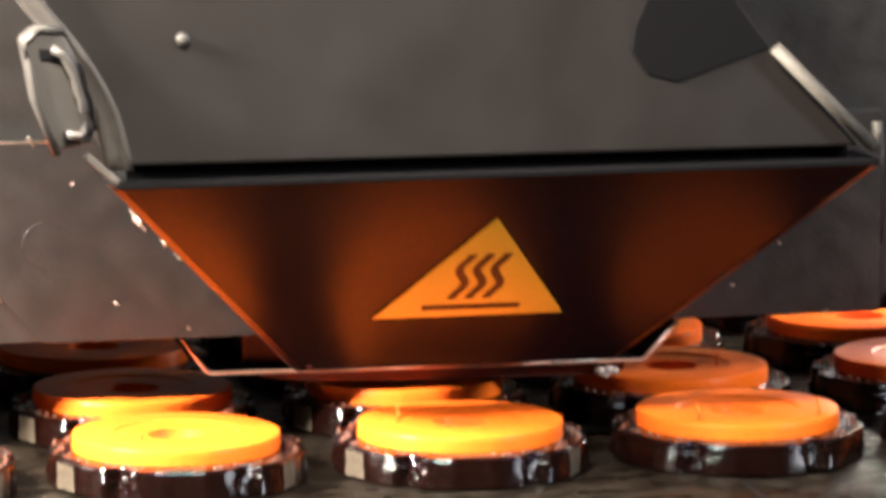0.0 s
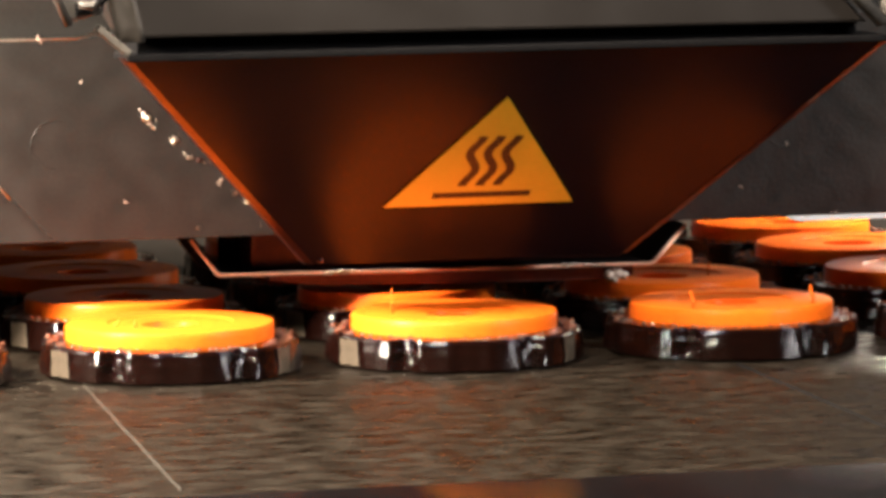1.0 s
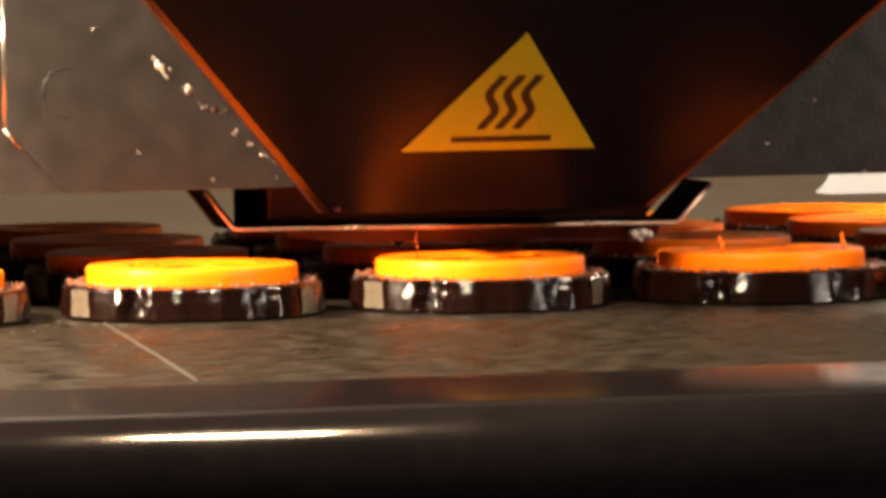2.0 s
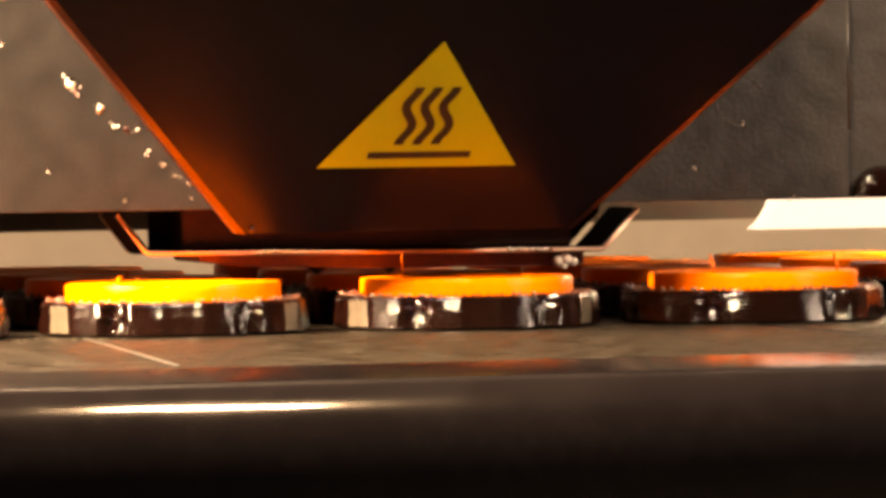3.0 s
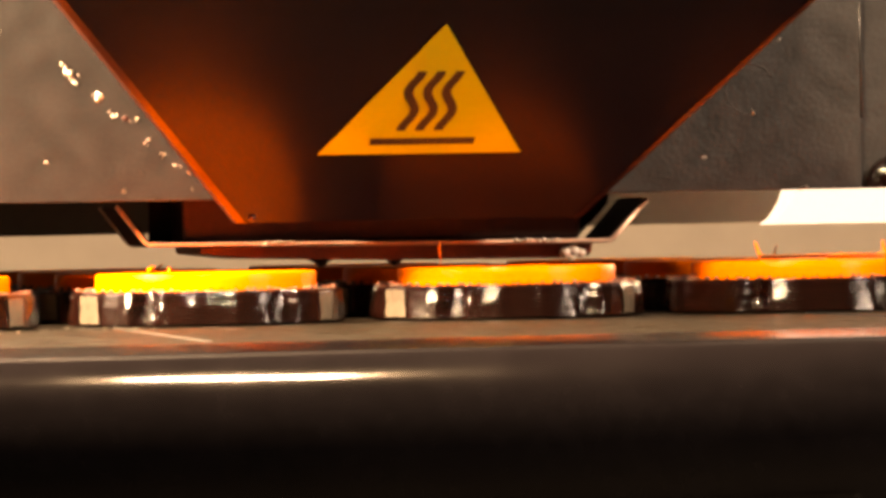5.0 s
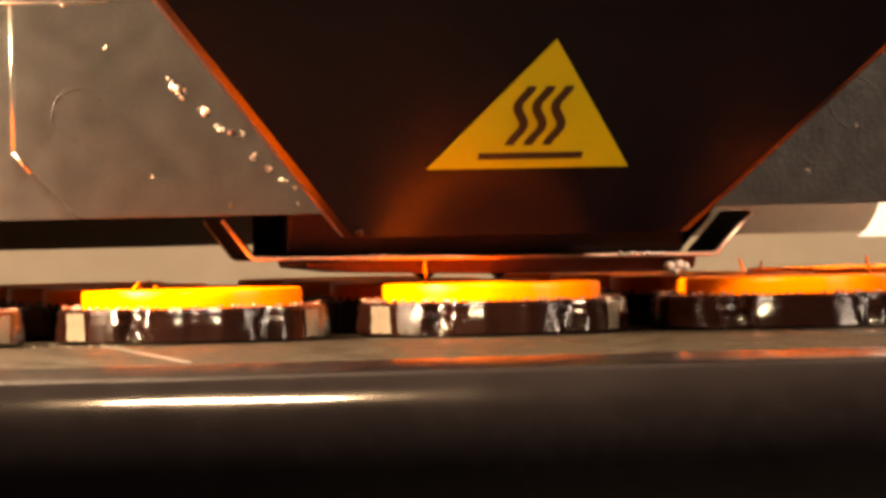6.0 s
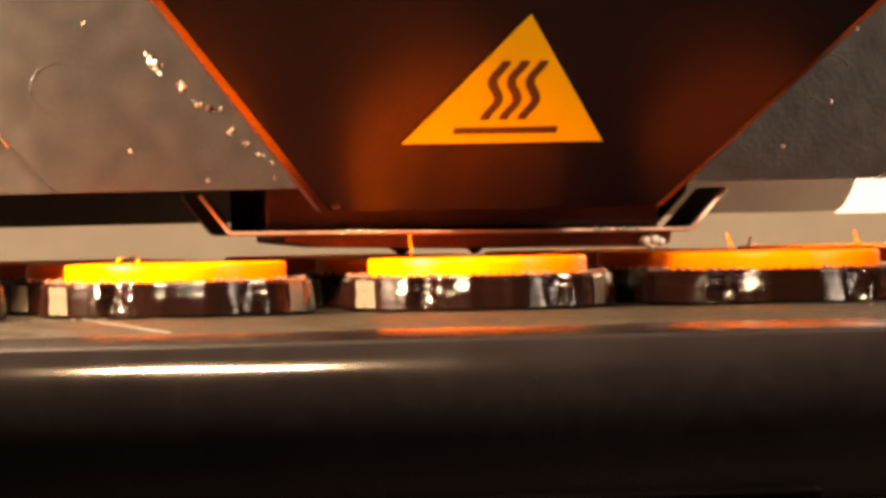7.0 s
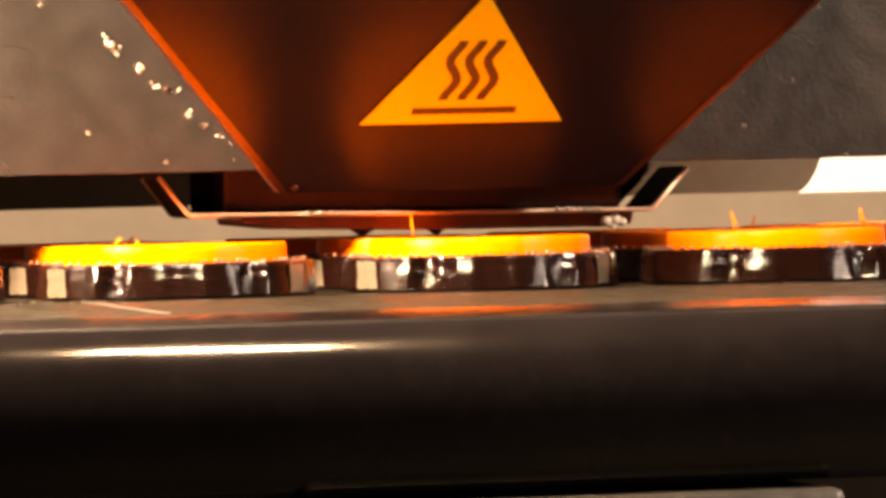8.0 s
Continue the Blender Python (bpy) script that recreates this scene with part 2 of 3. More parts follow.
def lobed(a, s):
    """Six wide lobes with narrow rounded grooves between them; each lobe has two slight flats."""
    d = 1.0
    for k in range(6):
        off = (math.degrees(a) - (-127 + 60 * k) + 180) % 360 - 180
        d -= 0.075 * math.exp(-(off / 5.0) ** 4)
        d += 0.004 * math.exp(-((abs(off) - 11) / 4.5) ** 2)
        d += 0.030 * math.exp(-(off / 9.0) ** 2) * noise.noise((a * 21, s * 330, k * 3.3))
        d -= 0.010 * math.exp(-((abs(off) - 30) / 7.0) ** 4)
    d += 0.0016 * noise.noise((a * 9, s * 260, 1.7)) + 0.0012 * noise.noise((a * 27, s * 410, 4.1))
    return s * GEAR * d


def build_knob(x, y, worn):
    knob = new("printed_knob")
    knob.matrix_world = pose(x, y, 0.0002)
    rng = random.Random(5)
    profile = [(0.985, 0), (1.0, 0.0003)]
    for k in range(1, 9):
        profile.append((1.0 - 0.010 * k / 9 + rng.uniform(-0.003, 0.003), 0.0003 + (BASE_H - 0.0008) * k / 9))
    profile += [(0.988, BASE_H - 0.0005), (0.978, BASE_H - 0.0001), (0.96, BASE_H)]
    base = part("lobed_base", lathe(profile, lobed, 240), BROWN, knob, "glossy dark brown lobed base")
    top = part("top_disc", lathe([(1.0, BASE_H - 0.0002), (1.004, BASE_H + 0.0006), (1.0, BASE_H + 0.0013), (1.003, TOP_H - 0.0006), (0.992, TOP_H - 0.0001), (0.975, TOP_H),
                                  (0.61, TOP_H), (0.58, TOP_H - 0.00030), (0.30, TOP_H - 0.00035), (0.27, TOP_H - 0.0005), (0.255, TOP_H - 0.0022), (0.04, TOP_H - 0.0024)],
                                 lambda a, s: s * RIM * (1 + 0.002 * math.sin(5 * a) + 0.0015 * math.sin(13 * a + 1)), 120), ORANGE, knob, "bright orange disc with a shallow dish and a centre hole")
    for ob in (base, top):
        for f in ob.data.polygons:
            f.use_smooth = True
        ob.data.set_sharp_from_angle(angle=radians(28))
    # worn adds pale patches that paint the left lamp's highlights onto the base
    for middle, width in ((-159, 13), (-40, 12)) if worn else ():
        bm = bmesh.new()
        rows = []
        for k in range(7):
            u = k / 6 - 0.5
            z0, z1 = 0.0005 + 0.0003 * noise.noise((k * 0.8, middle, 0)), BASE_H - 0.0006 + 0.0003 * noise.noise((k * 0.8, middle, 5))
            column = []
            for v in range(5):
                a = radians(middle + width * u + 1.2 * noise.noise((v * 0.9, middle, u)))
                r = lobed(a, 1.0) * (1.008 + 0.006 * (1 - abs(2 * u) ** 4))
                column.append(bm.verts.new((r * math.cos(a), r * math.sin(a), z0 + (z1 - z0) * v / 4)))
            rows.append(column)
        for r0, r1 in zip(rows, rows[1:]):
            for v in range(4):
                bm.faces.new((r0[v], r0[v + 1], r1[v + 1], r1[v]))
        part("facet_glint", bm, GLINT, knob, "pale patch on the base, a painted lamp highlight", smooth=True)
    bm = bmesh.new()
    for i in range(96):
        a = 2 * math.pi * (i + rng.uniform(-0.25, 0.25)) / 96
        r, size = lobed(a, 0.958), rng.uniform(0.00020, 0.00044)
        r = min(r, RIM * 1.06 + rng.uniform(0, 0.0024))
        made = bmesh.ops.create_icosphere(bm, subdivisions=1, radius=size)
        bmesh.ops.translate(bm, verts=made["verts"], vec=(r * math.cos(a), r * math.sin(a), BASE_H + size * 0.3))
    part("bead_rim", bm, BEAD, knob, "ring of tiny glossy plastic beads", smooth=True)["kind"] = "stuff"
    return tagged(knob, "freshly printed orange disc on a lobed dark brown base", "printed part", "printed knobs in rows on the bed")


# left and middle columns carry the painted highlights, the others none
glint_knob = build_knob(-PITCH_X, 0, True)
plain_knob = build_knob(PITCH_X, 0, False)
for row in range(4):
    for col in range(6):
        if row or col not in (1, 3):
            copy_thing(glint_knob if col < 3 else plain_knob, pose((col - 2) * PITCH_X + row * 0.0005, row * PITCH_Y, 0.0002))


# crumbs of plastic on the bed beside the knobs
def build_crumbs():
    rng = random.Random(23)
    bm = bmesh.new()
    for _ in range(70):
        x, y = rng.uniform(-0.098, -0.055), rng.uniform(-0.030, 0.004)
        if min(math.hypot(x - k * PITCH_X, y) for k in (-2, -1, 0, 1, 2)) < GEAR + 0.0006:
            continue
        r = rng.uniform(0.00008, 0.00018)
        made = bmesh.ops.create_icosphere(bm, subdivisions=1, radius=r)
        bmesh.ops.scale(bm, verts=made["verts"], vec=(rng.uniform(0.8, 2.2), 1.0, 0.7))
        bmesh.ops.translate(bm, verts=made["verts"], vec=(x, y, r * 0.5))
    tagged(part("plastic_crumbs", bm, CRUMB), "pale crumbs of plastic scattered on the dark bed", "crumbs", kind="stuff")


build_crumbs()


# thin plastic strings left standing on the discs
def string(x, y, points, r):
    base = Vector((x, y, TOP_H + 0.0001))
    ob = part("plastic_string", tube([base + Vector(p) for p in points], [r * (1 - 0.6 * i / (len(points) - 1)) for i in range(len(points))], 6), ORANGE, smooth=True)
    tagged(ob, "thin hair of pale orange plastic standing on a disc", "plastic string", "plastic strings on the discs")


string(-0.0109, -0.002, [(0, 0, 0), (0.0001, 0, 0.0015), (-0.0001, 0, 0.003), (0.0001, 0, 0.0042)], 0.00022)
string(0.0372, -0.0105, [(0, 0, 0), (0.0002, 0, 0.001), (-0.0002, 0, 0.002), (-0.0005, 0, 0.0030)], 0.00040)
string(0.0577, -0.010, [(0, 0, 0), (0.0001, 0, 0.001), (-0.0003, 0, 0.002), (-0.0004, 0, 0.0030)], 0.00045)
string(-0.0564, -0.005, [(0, 0, 0), (-0.0003, 0, 0.0005), (0.0002, 0, 0.0010), (0.0006, 0, 0.0012)], 0.00030)
string(-0.0536, -0.005, [(0, 0, 0), (0.0002, 0, 0.0006), (0.0001, 0, 0.0012)], 0.00035)
string(-0.0480, PITCH_Y - 0.006, [(0, 0, 0), (0.0004, 0, 0.0008), (0.0010, 0, 0.0013)], 0.00030)
string(0.0545, PITCH_Y - 0.004, [(0, 0, 0), (-0.0002, 0, 0.0010), (0.0002, 0, 0.0022)], 0.00030)


# ---- the print head ----
SLOPE = 1.055


def slope(z):
    """How far back the slanted shroud lies at that height."""
    return 0.0095 - (z - 0.0252) * SLOPE


def build_head():
    head = new("print_head")
    tagged(head, "grey and black sheet-metal print head with a yellow hot-surface sticker", "print head")

    # slanted front sheet, with folded edges
    z0, z1 = 0.0150, 0.0518
    corners = [(-0.0212, z0), (0.0313, z0), (0.0640, z1), (-0.0581, z1)]
    thick = 0.0008
    bm = bmesh.new()
    a = [bm.verts.new((x, slope(z), z)) for x, z in corners]
    b = [bm.verts.new((x, slope(z) + thick * 0.7, z + thick * 0.7)) for x, z in corners]
    bm.faces.new(a)
    bm.faces.new(b[::-1])
    for i in range(4):
        bm.faces.new((a[i], b[i], b[(i + 1) % 4], a[(i + 1) % 4]))
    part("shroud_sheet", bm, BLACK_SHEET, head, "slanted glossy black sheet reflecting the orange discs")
    # the red tint of these folds paints the glow reflected from the discs
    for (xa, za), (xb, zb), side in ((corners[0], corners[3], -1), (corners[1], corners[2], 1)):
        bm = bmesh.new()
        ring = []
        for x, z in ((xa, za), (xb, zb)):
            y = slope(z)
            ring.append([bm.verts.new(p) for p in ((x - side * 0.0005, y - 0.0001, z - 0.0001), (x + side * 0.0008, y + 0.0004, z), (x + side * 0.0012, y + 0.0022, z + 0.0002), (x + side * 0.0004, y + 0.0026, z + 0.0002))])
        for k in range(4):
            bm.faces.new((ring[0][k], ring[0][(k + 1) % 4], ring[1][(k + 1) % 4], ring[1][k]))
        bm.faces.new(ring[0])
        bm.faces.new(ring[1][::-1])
        part("folded_edge", bm, RED_TINTED, head, "folded edge of the shroud, tinted red for the reflected glow")
    y1 = slope(z1)
    # lip coloured black so it merges with the shade above it
    part("shroud_lip", box(-0.0583, 0.0642, y1 - 0.0004, y1 + 0.012, z1 - 0.0004, z1 + 0.0006, 0.0002), SHADE_AND_SEAM, head, "thin upper lip of the shroud, blackened like the shaded gap")
    part("shroud_core", prism([(-0.0460, 0.0526), (0.0600, 0.0526), (0.0280, 0.0165), (-0.0090, 0.0165)], 0.010), DARK, head).location = (0, 0.0225, 0)
    # solid black block paints the shade in the gap below the cover
    gap = part("gap_shade", box(-0.0560, 0.0600, y1 + 0.0035, y1 + 0.012, z1, 0.0560), SHADE_AND_SEAM, head, "black block standing for the shaded gap under the cover")

    # grey upper cover with its rim, latch, bright bar and screw
    yc = y1 + 0.0005
    cover = part("cover", prism([(-0.0570, 0.0550), (0.0610, 0.0545), (0.0470, 0.0695), (0.0400, 0.0780), (0.0380, 0.1150), (-0.0850, 0.1150), (-0.0700, 0.0850), (-0.0645, 0.0700), (-0.0590, 0.0590)], 0.020, 0.0005), CARRIAGE, head, "grey sheet-metal cover")
    cover.location = (0, yc, 0)
    curve = [(-0.0576, 0.0545), (-0.0580, 0.0570), (-0.0587, 0.0600), (-0.0597, 0.0635), (-0.0612, 0.0668), (-0.0630, 0.0700), (-0.0649, 0.0730), (-0.0669, 0.0757), (-0.0706, 0.0801), (-0.0742, 0.0861), (-0.0795, 0.0960)]
    bead = [(-0.0021, 0.0010), (-0.0019, -0.0008), (-0.0010, -0.0012), (0.0004, -0.0012), (0.0009, -0.0020), (0.0015, -0.0022), (0.0020, -0.0017), (0.0022, 0.0010)]
    bm = bmesh.new()
    ring = [[bm.verts.new((x + dx, yc + dy, z)) for dx, dy in bead] for x, z in curve]
    for r0, r1 in zip(ring, ring[1:]):
        for k in range(8):
            bm.faces.new((r0[k], r0[(k + 1) % 8], r1[(k + 1) % 8], r1[k]))
    bm.faces.new(ring[0])
    bm.faces.new(ring[-1][::-1])
    part("cover_rim", bm, GREY_PAINT, head, "raised grey rim along the cover", smooth=True)
    bar = part("corner_bar", tube([(0.0628, yc - 0.002, 0.0545), (0.0464, yc - 0.002, 0.0707)], 0.0011, 10), WORN_STEEL, head, "dull steel bar along the corner", smooth=True)
    part("bar_end", tube([(0.0632, yc - 0.002, 0.0540), (0.0632, yc - 0.002, 0.0585)], [0.0007, 0.0009], 8), WORN_STEEL, head, "dull steel pin", smooth=True)
    part("corner_clip", box(-0.0636, -0.0570, yc - 0.001, yc + 0.001, -0.0006, 0.0006, 0.0003), WORN_STEEL, head, "silver corner clip").matrix_basis = Matrix.Translation((-0.0603, 0, 0.0547)) @ pose(0, 0, 0, 0, 40) @ Matrix.Translation((0.0603, 0, 0))
    edge = [(-0.0680, 0.0577), (-0.0713, 0.0657), (-0.0724, 0.0721), (-0.0731, 0.0752), (-0.0708, 0.0771), (-0.0668, 0.0768), (-0.0646, 0.0728), (-0.0620, 0.0640), (-0.0618, 0.0591)]
    latch = part("latch", prism(edge, 0.0030, 0.0006), GREY_PAINT, head, "grey latch plate with a hooked catch")
    latch.location = (0, yc - 0.0020, 0)
    part("latch_rim", tube([(x + 0.0006, 0.0, z - 0.0004) for x, z in edge[:6]], 0.00065, 8), GREY_PAINT, latch, "rounded raised edge", smooth=True)
    hook = [(-0.0682, 0.0737), (-0.0666, 0.0730), (-0.0655, 0.0712), (-0.0648, 0.0695), (-0.0643, 0.0671), (-0.0638, 0.0660), (-0.0634, 0.0642), (-0.0630, 0.0613), (-0.0640, 0.0602), (-0.0660, 0.0606)]
    part("catch", tube([(x, -0.0011, z) for x, z in hook], [0.0007, 0.0008, 0.0009, 0.0007, 0.0008, 0.0007, 0.0008, 0.0008, 0.0007, 0.0006], 8), GREY_PAINT, latch, "hooked ribbed catch", smooth=True)
    # black solids paint the shade in the gap and slots round the catch
    part("catch_gap_shade", tube([(x + 0.0012, -0.0003, z + 0.0001) for x, z in hook[2:9]], 0.0005, 6), SHADE_AND_SEAM, latch, "black tube painting the shade beside the catch", smooth=True)
    for x, z in ((-0.0688, 0.0727), (-0.0652, 0.0598)):
        part("catch_slot_shade", box(x - 0.0013, x + 0.0013, -0.0003, 0.0003, z - 0.0009, z + 0.0009, 0.0002), SHADE_AND_SEAM, latch, "black block painting the shade in the slot behind the catch")
    boss = part("screw", lathe([(1.0, 0), (0.95, 0.0006), (0.6, 0.0011), (0.2, 0.0012)], lambda a, s: s * 0.0011, 16), GREY_PAINT, head, "small grey screw head", smooth=True)
    boss.matrix_basis = Matrix.Translation((-0.0476, yc, 0.0743)) @ pose(0, 0, 0, 90)
    # black plate on the cover stands for the shade inside its slot
    fan = part("slot_shade", prism([(0.0240, 0.0745), (0.0235, 0.0705), (0.0262, 0.0668), (0.0310, 0.0655), (0.0460, 0.0705), (0.0400, 0.0780), (0.0380, 0.0880), (0.0300, 0.0880)], 0.0006, 0.0002), SHADE_AND_SEAM, head, "black rounded plate painting the shaded slot in the cover")
    fan.location = (0, yc - 0.0004, 0)

    # grey plate behind the shroud: a wide sheet and a raised panel with a cut corner
    part("back_sheet", box(-0.250, 0.250, 0.0362, 0.0400, 0.0187, 0.150), GREY_PLATE, head, "wide scuffed grey metal sheet")
    panel = part("front_panel", prism([(-0.0607, 0.0187), (0.0820, 0.0187), (0.0820, 0.0530), (-0.0500, 0.0530), (-0.0560, 0.0516), (-0.0703, 0.0516), (-0.0703, 0.0288)], 0.0016, 0.00012), GREY_PLATE, head, "scratched grey metal panel with a cut corner")
    panel.location = (0, 0.0345, 0)
    for name, points, mat in (("panel_edge", [(-0.0706, 0.0516), (-0.0706, 0.0290)], STEEL), ("panel_edge", [(-0.0900, 0.0519), (-0.0565, 0.0519), (-0.0505, 0.0534)], STEEL), ("panel_edge", [(-0.0706, 0.0290), (-0.0680, 0.0258)], STEEL), ("panel_edge", [(0.0822, 0.0300), (0.0822, 0.0520)], GREY_PLATE)):
        part(name, tube([(x, 0.0347, z) for x, z in points], 0.00022, 6), mat, head, "worn panel edge", smooth=True)
    for x, z, r in ((-0.0605, 0.0347, 0.0040), (0.0637, 0.0347, 0.0040)):
        ringp = part("stamped_ring", tube([(x + r * math.cos(t), 0.0345, z + r * math.sin(t)) for t in (2 * math.pi * k / 40 for k in range(3, 31))], 0.00010, 6), GREY_PLATE, head, "faint round stamp in the panel", smooth=True)
    rng = random.Random(11)
    spots = [(-0.0451, 0.0392, 10), (-0.0446, 0.0374, 7), (-0.0404, 0.0349, 6), (-0.0382, 0.0323, 5), (-0.0347, 0.0314, 4), (-0.0333, 0.0277, 5), (-0.0310, 0.0259, 5), (-0.0289, 0.0245, 4), (-0.0267, 0.0227, 4), (-0.0370, 0.0204, 4),
             (0.0560, 0.0344, 5), (0.0502, 0.0291, 5), (0.0686, 0.0425, 4), (-0.0629, 0.0519, 6), (0.0723, 0.0187, 5), (0.0640, 0.0310, 4), (-0.0560, 0.0450, 3), (-0.0490, 0.0250, 3), (0.0560, 0.0240, 3)]
    spots += [(-0.0460 + 0.0205 * u + rng.uniform(-0.0010, 0.0006), 0.0400 - 0.0190 * u + rng.uniform(-0.0008, 0.0008), rng.choice((2, 3))) for u in (k / 8 for k in range(9))]
    for x, z, s in spots:
        bm = bmesh.new()
        for _ in range(4):
            made = bmesh.ops.create_icosphere(bm, subdivisions=1, radius=s * (0.00006 if s > 5 else 0.000045) * rng.uniform(0.5, 1.1))
            bmesh.ops.scale(bm, verts=made["verts"], vec=(rng.uniform(0.6, 1.3), 0.6, rng.uniform(0.8, 1.7)))
            bmesh.ops.translate(bm, verts=made["verts"], vec=(x + rng.uniform(-1, 1) * s * 0.00008, 0.0345, z + rng.uniform(-1, 1) * s * 0.0001))
        part("fleck", bm, STEEL if s > 3 else PALE, head, "bright fleck stuck to the panel", smooth=True)
    bm = bmesh.new()
    made = bmesh.ops.create_icosphere(bm, subdivisions=2, radius=0.0005)
    bmesh.ops.scale(bm, verts=made["verts"], vec=(1.1, 0.5, 0.9))
    bmesh.ops.translate(bm, verts=made["verts"], vec=(-0.0366, 0.0345, 0.0315))
    part("burnt_fleck", bm, RED_TINTED, head, "dark reddish burnt fleck on the panel", smooth=True)
    bm = lathe([(1.0, 0), (0.98, 0.0012), (0.85, 0.0026), (0.55, 0.0036), (0.1, 0.0039)], lambda a, s: s * 0.0048, 32)
    bmesh.ops.bisect_plane(bm, geom=[*bm.verts, *bm.edges, *bm.faces], plane_co=(0, -0.0004, 0), plane_no=(0, -1, 0), clear_outer=True)
    bolt = part("dark_bolt", bm, BROWN, head, "black domed bolt head", smooth=True)
    bolt.matrix_basis = Matrix.Translation((0.0880, 0.0362, 0.0192)) @ pose(0, 0, 0, 90)

    # lower beam, glowing blocks, tray and hot end
    n = 60
    low = [(0.300 - 0.600 * k / n, 0.0136 + 0.0003 * noise.noise((k * 0.9, 1.3, 0)) + 0.00015 * noise.noise((k * 3.1, 0.3, 0))) for k in range(n + 1)]
    beam = part("lower_beam", prism([(-0.300, 0.0320), (0.300, 0.0320)] + low, 0.012), BEAM, head, "dull grey beam with a ragged lower edge")
    beam.location = (0, 0.1850, 0)
    # glow added here stands in for a bright area, not a lamp
    lamp = part("glow_block", prism([(0.0806, 0.0132), (0.210, 0.0132), (0.210, 0.0190), (0.0846, 0.0190), (0.0843, 0.0168), (0.0830, 0.0148)], 0.008, 0.0003), GLOW, head, "warm white block with an added glow")
    lamp.location = (0, 0.0800, 0)
    # unseen glowing block, added to light the left knobs
    lamp = part("glow_block", prism([(-0.240, 0.0155), (-0.1130, 0.0155), (-0.1130, 0.0186), (-0.240, 0.0186)], 0.008, 0.0003), GLOW, head, "warm white block with an added glow")
    lamp.location = (0, 0.0515, 0)
    outline = [(-0.0376, 0.0178), (-0.0332, 0.0120), (-0.0326, 0.0117), (0.0036, 0.0113), (0.0412, 0.0110), (0.0419, 0.0113), (0.0475, 0.0174)]
    inner = [(x - 0.0006 * (1 if x > 0.0413 else -1 if x < -0.033 else 0), z + 0.0005) for x, z in outline[::-1]]
    # the tray's black colour holds the shade of its inner faces
    tray = part("tray", prism(outline + inner, 0.015), SHADE_AND_SEAM, head, "bent sheet-metal tray, blackened for its shaded inside, with a bright coppery rim")
    tray.location = (0, 0.0385, 0)
    part("tray_rim", tube([(x, 0.0384, z + 0.0002) for x, z in outline], 0.00036, 8), COPPER, tray, "bright coppery rim", smooth=True).location = (0, -0.0385, 0)
    for x0, x1, z in ((-0.0150, -0.0085, 0.0117), (0.0225, 0.0330, 0.0114)):
        bm = bmesh.new()
        for k in range(16):
            made = bmesh.ops.create_icosphere(bm, subdivisions=1, radius=rng.uniform(0.00025, 0.0005))
            bmesh.ops.translate(bm, verts=made["verts"], vec=(x0 + (x1 - x0) * rng.random(), -0.0003, z + rng.uniform(-0.0002, 0.0003)))
        part("drip_line", bm, STEEL, tray, "row of glossy plastic drips on the rim", smooth=True)["kind"] = "stuff"
    # black back wall deepens the shade inside and behind the tray
    part("tray_back_wall", prism([(-0.0300, 0.0119), (0.0395, 0.0115), (0.0450, 0.0172), (0.0450, 0.0200), (-0.0300, 0.0200)], 0.0006), SHADE_AND_SEAM, tray, "back wall of the tray, black for the shade inside").location = (0, 0.0142, 0)
    part("tray_back_rim", tube([(x, 0.0, z + 0.0002) for x, z in outline], 0.00036, 8), FRAME, tray, "dull grey back rim", smooth=True).location = (0, 0.015, 0)
    pin = part("corner_pin", lathe([(1.0, 0), (0.9, 0.0004), (0.4, 0.0007)], lambda a, s: s * 0.0006, 12), RED_TINTED, head, "small dull pin", smooth=True)
    pin.matrix_basis = Matrix.Translation((-0.0200, slope(0.0158), 0.0158)) @ pose(0, 0, 0, 90)
    part("hot_end", box(-0.0262, 0.0380, 0.0440, 0.0580, 0.0117, 0.0200, 0.0006), RED_TINTED, head, "dark reddish hot-end block")
    # reddish colour of the guard stands for the discs' orange reflected in it
    guard = part("nozzle_guard", prism([(-0.0240, 0.0114), (-0.0238, 0.0103), (-0.0160, 0.0094), (0.0050, 0.0088), (0.0350, 0.0085), (0.0390, 0.0090), (0.0395, 0.0114)], 0.022, 0.0003), ORANGE_LIT, head, "guard plate, coloured reddish brown for the orange it reflects")
    guard.location = (0, 0.0415, 0)
    for x, y in ((-0.0030, 0.050), (0.0090, 0.050)):
        nz = part("nozzle", lathe([(0.12, 0.0), (0.35, 0.0006), (1.0, 0.0016), (1.0, 0.0026)], lambda a, s: s * 0.0030, 20), RED_TINTED, head, "brass nozzle tip", smooth=True)
        nz.location = (x, y, 0.0079)
    bm = bmesh.new()
    for dx, dz, r in ((0.0, 0.0, 0.0010), (0.0013, 0.0003, 0.0011), (0.0025, -0.0001, 0.0008), (0.0009, -0.0007, 0.0007)):
        made = bmesh.ops.create_icosphere(bm, subdivisions=2, radius=r)
        bmesh.ops.translate(bm, verts=made["verts"], vec=(0.0345 + dx, 0.0400, 0.0094 + dz))
    part("plastic_blob", bm, PALE, head, "pale blob of plastic beside the guard", smooth=True)

    # sticker on the slanted sheet
    tilt = math.degrees(math.atan(SLOPE))
    zc, xc = 0.0252, 0.0040
    normal = Vector((0, -1, -SLOPE)).normalized()

    def on_sheet(ob, lift, parent=None):
        if parent is None:
            ob.matrix_basis = Matrix.Translation(Vector((xc, slope(zc), zc)) + normal * lift) @ pose(0, 0, 0, tilt)

    s = 0.0157
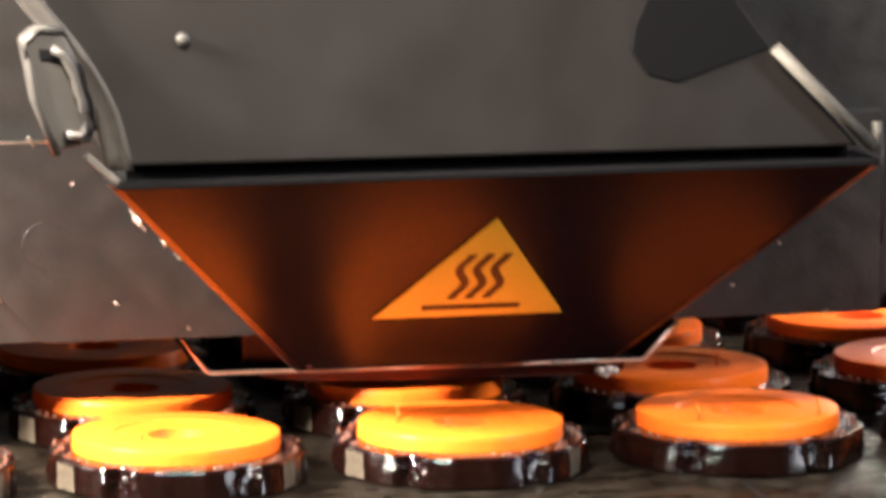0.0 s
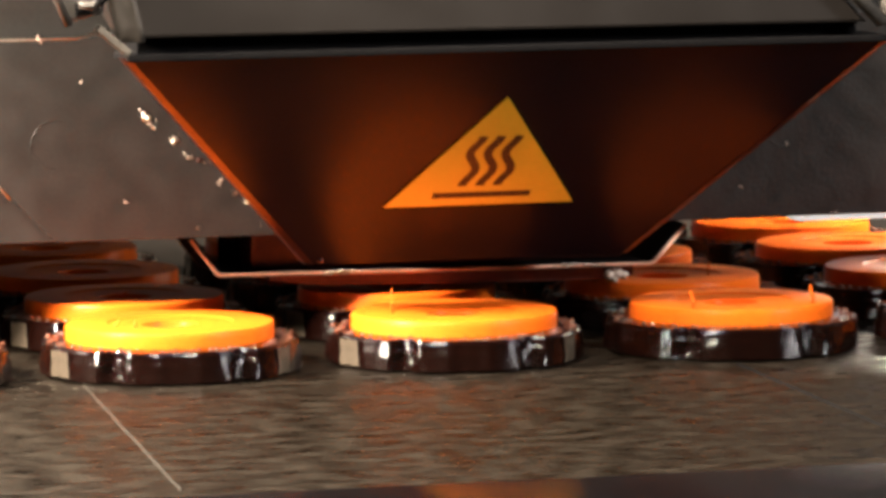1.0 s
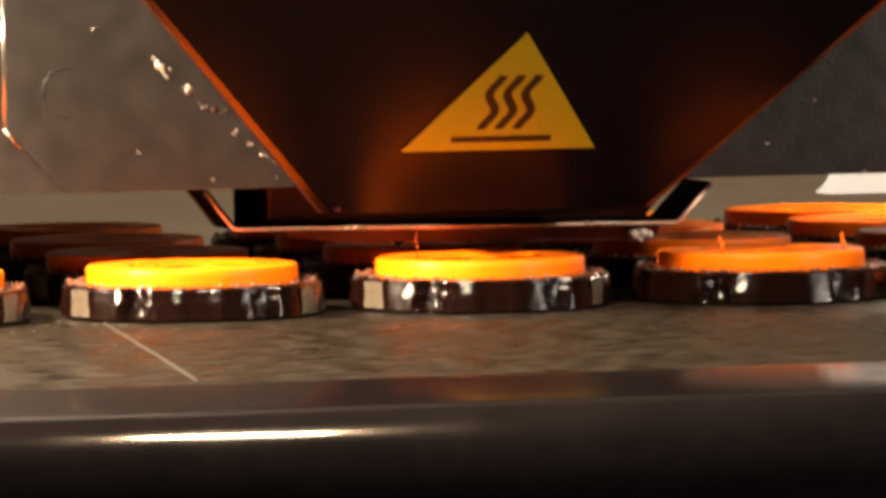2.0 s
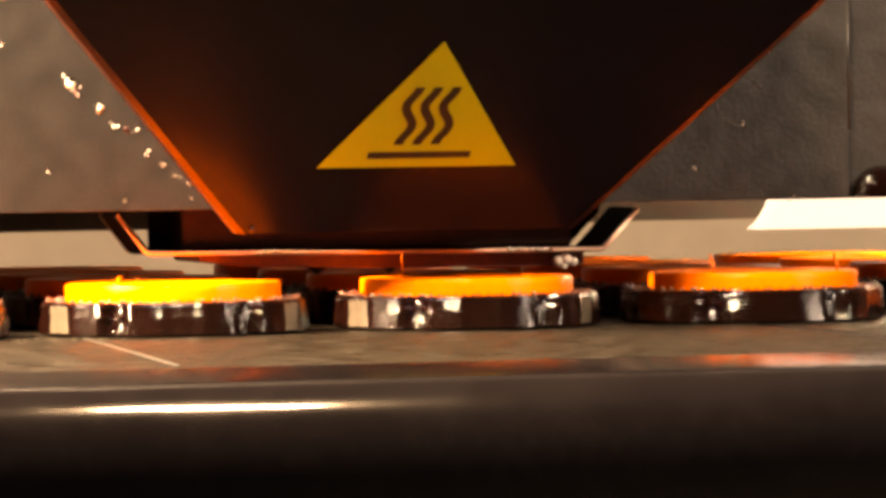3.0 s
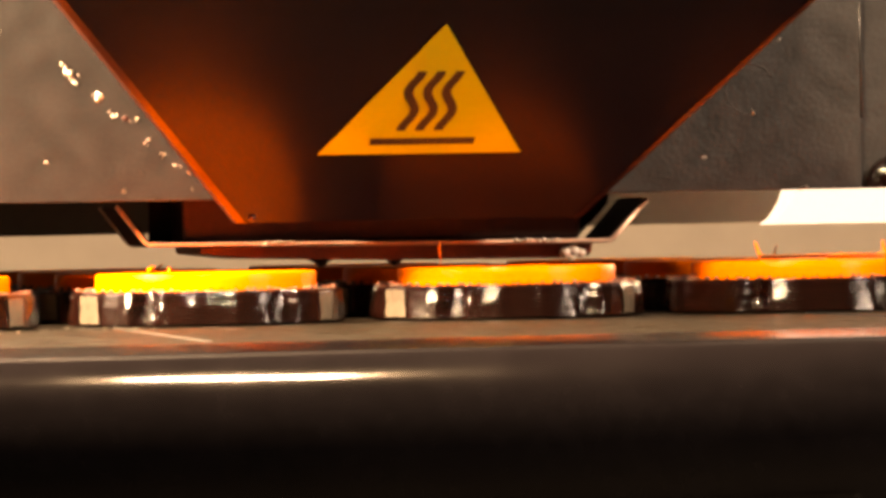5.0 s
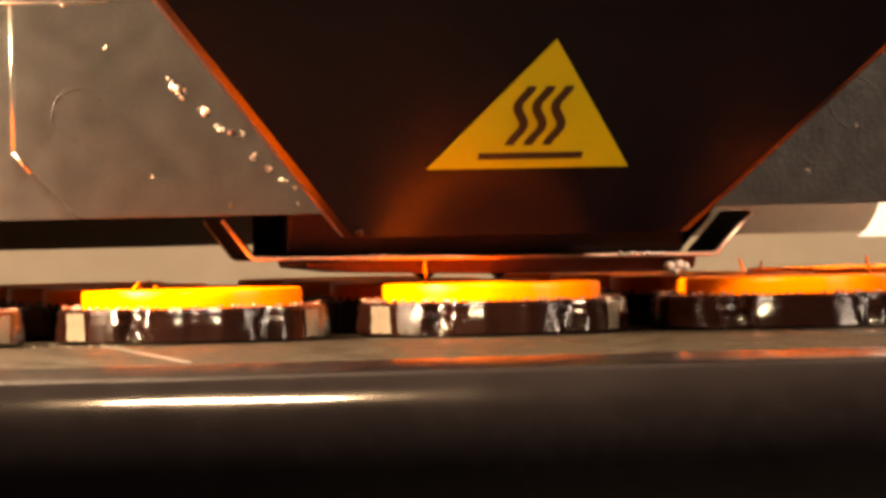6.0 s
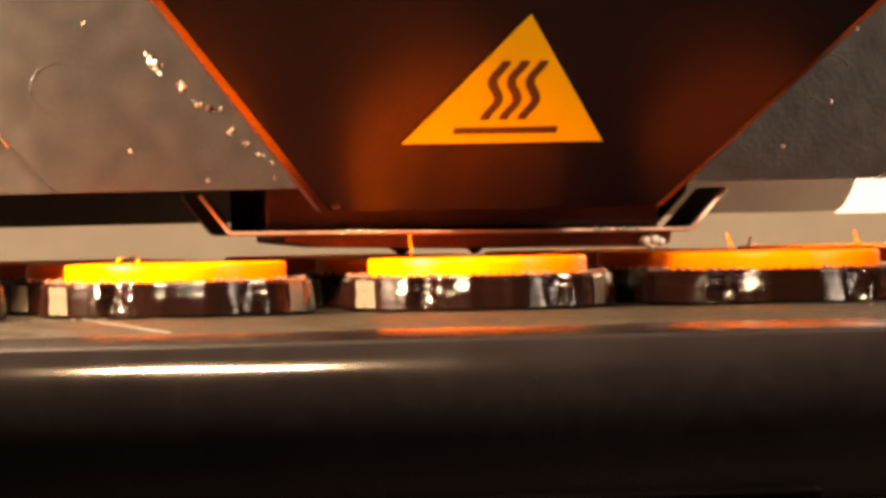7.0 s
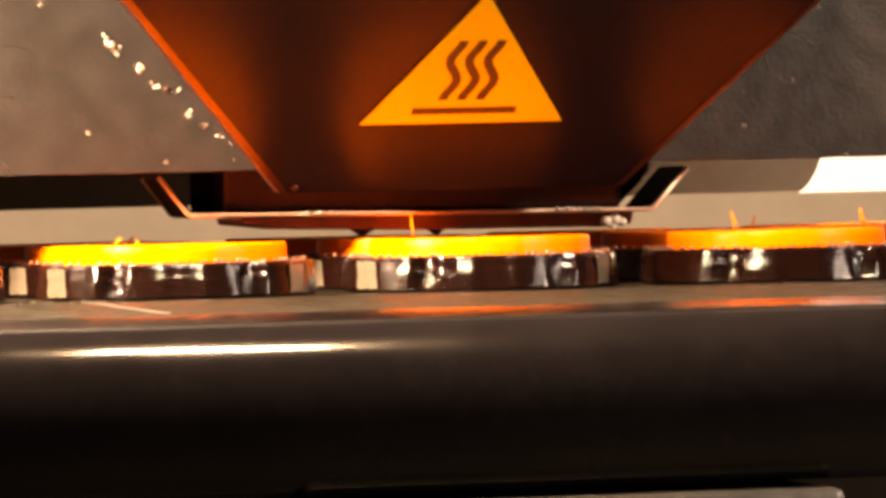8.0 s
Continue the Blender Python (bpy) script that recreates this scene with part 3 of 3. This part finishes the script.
    sticker = part("sticker", prism([(-s, 0), (s, 0), (0, s * 1.732)], 0.0002), YELLOW, head, "yellow triangular hot-surface warning sticker")
    on_sheet(sticker, 0.0003)
    part("printed_bar", prism([(-0.0081, 0.0020), (0.0081, 0.0020), (0.0081, 0.0034), (-0.0081, 0.0034)], 0.0001), PRINT, sticker, "black printed bar").location = (0, -0.00006, 0)
    for cx in (-0.0029, 0.0, 0.0029):
        left, right = [], []
        for k in range(25):
            u = k / 24
            x, z = cx - 0.00075 * math.cos(3 * math.pi * u), 0.0050 + 0.0125 * u
            dx = 0.00075 * 3 * math.pi * math.sin(3 * math.pi * u)
            n = Vector((0.0125, -dx)).normalized() * 0.00072
            left.append((x - n.x, z - n.y))
            right.append((x + n.x, z + n.y))
        part("printed_wave", prism(left + right[::-1], 0.0001), PRINT, sticker, "black printed heat wave").location = (0, -0.00006, 0)
    return head


head = build_head()
HEAD = [
    (0.00, -2.87, -16.23),
    (0.20, -10.07, -18.88),
    (0.40, -16.23, -21.54),
    (0.50, -16.68, -22.86),
    (0.70, -7.24, -20.51),
    (0.80, -2.14, -19.33),
    (1.00, 0.00, -16.97),
    (1.20, -0.38, -5.46),
    (1.50, -0.79, 11.82),
    (1.80, 0.35, -9.96),
    (2.00, -2.91, -24.48),
    (3.30, -18.01, -30.25),
    (3.50, -20.39, -31.83),
    (4.00, -21.48, -26.78),
    (4.50, -16.04, -17.66),
    (4.70, -19.85, -19.23),
    (5.80, -5.36, -27.85),
    (6.00, -1.28, -29.41),
    (6.50, 0.42, -22.59),
    (7.00, -0.39, -18.97),
    (7.50, -1.20, -13.20),
    (8.00, -5.80, -13.50),
]


def motions():
    walk(head, [(t, pose(x / 1000 - 0.0006, y / 1000 + 0.0043, 0.00035)) for t, x, y in HEAD])


motions()
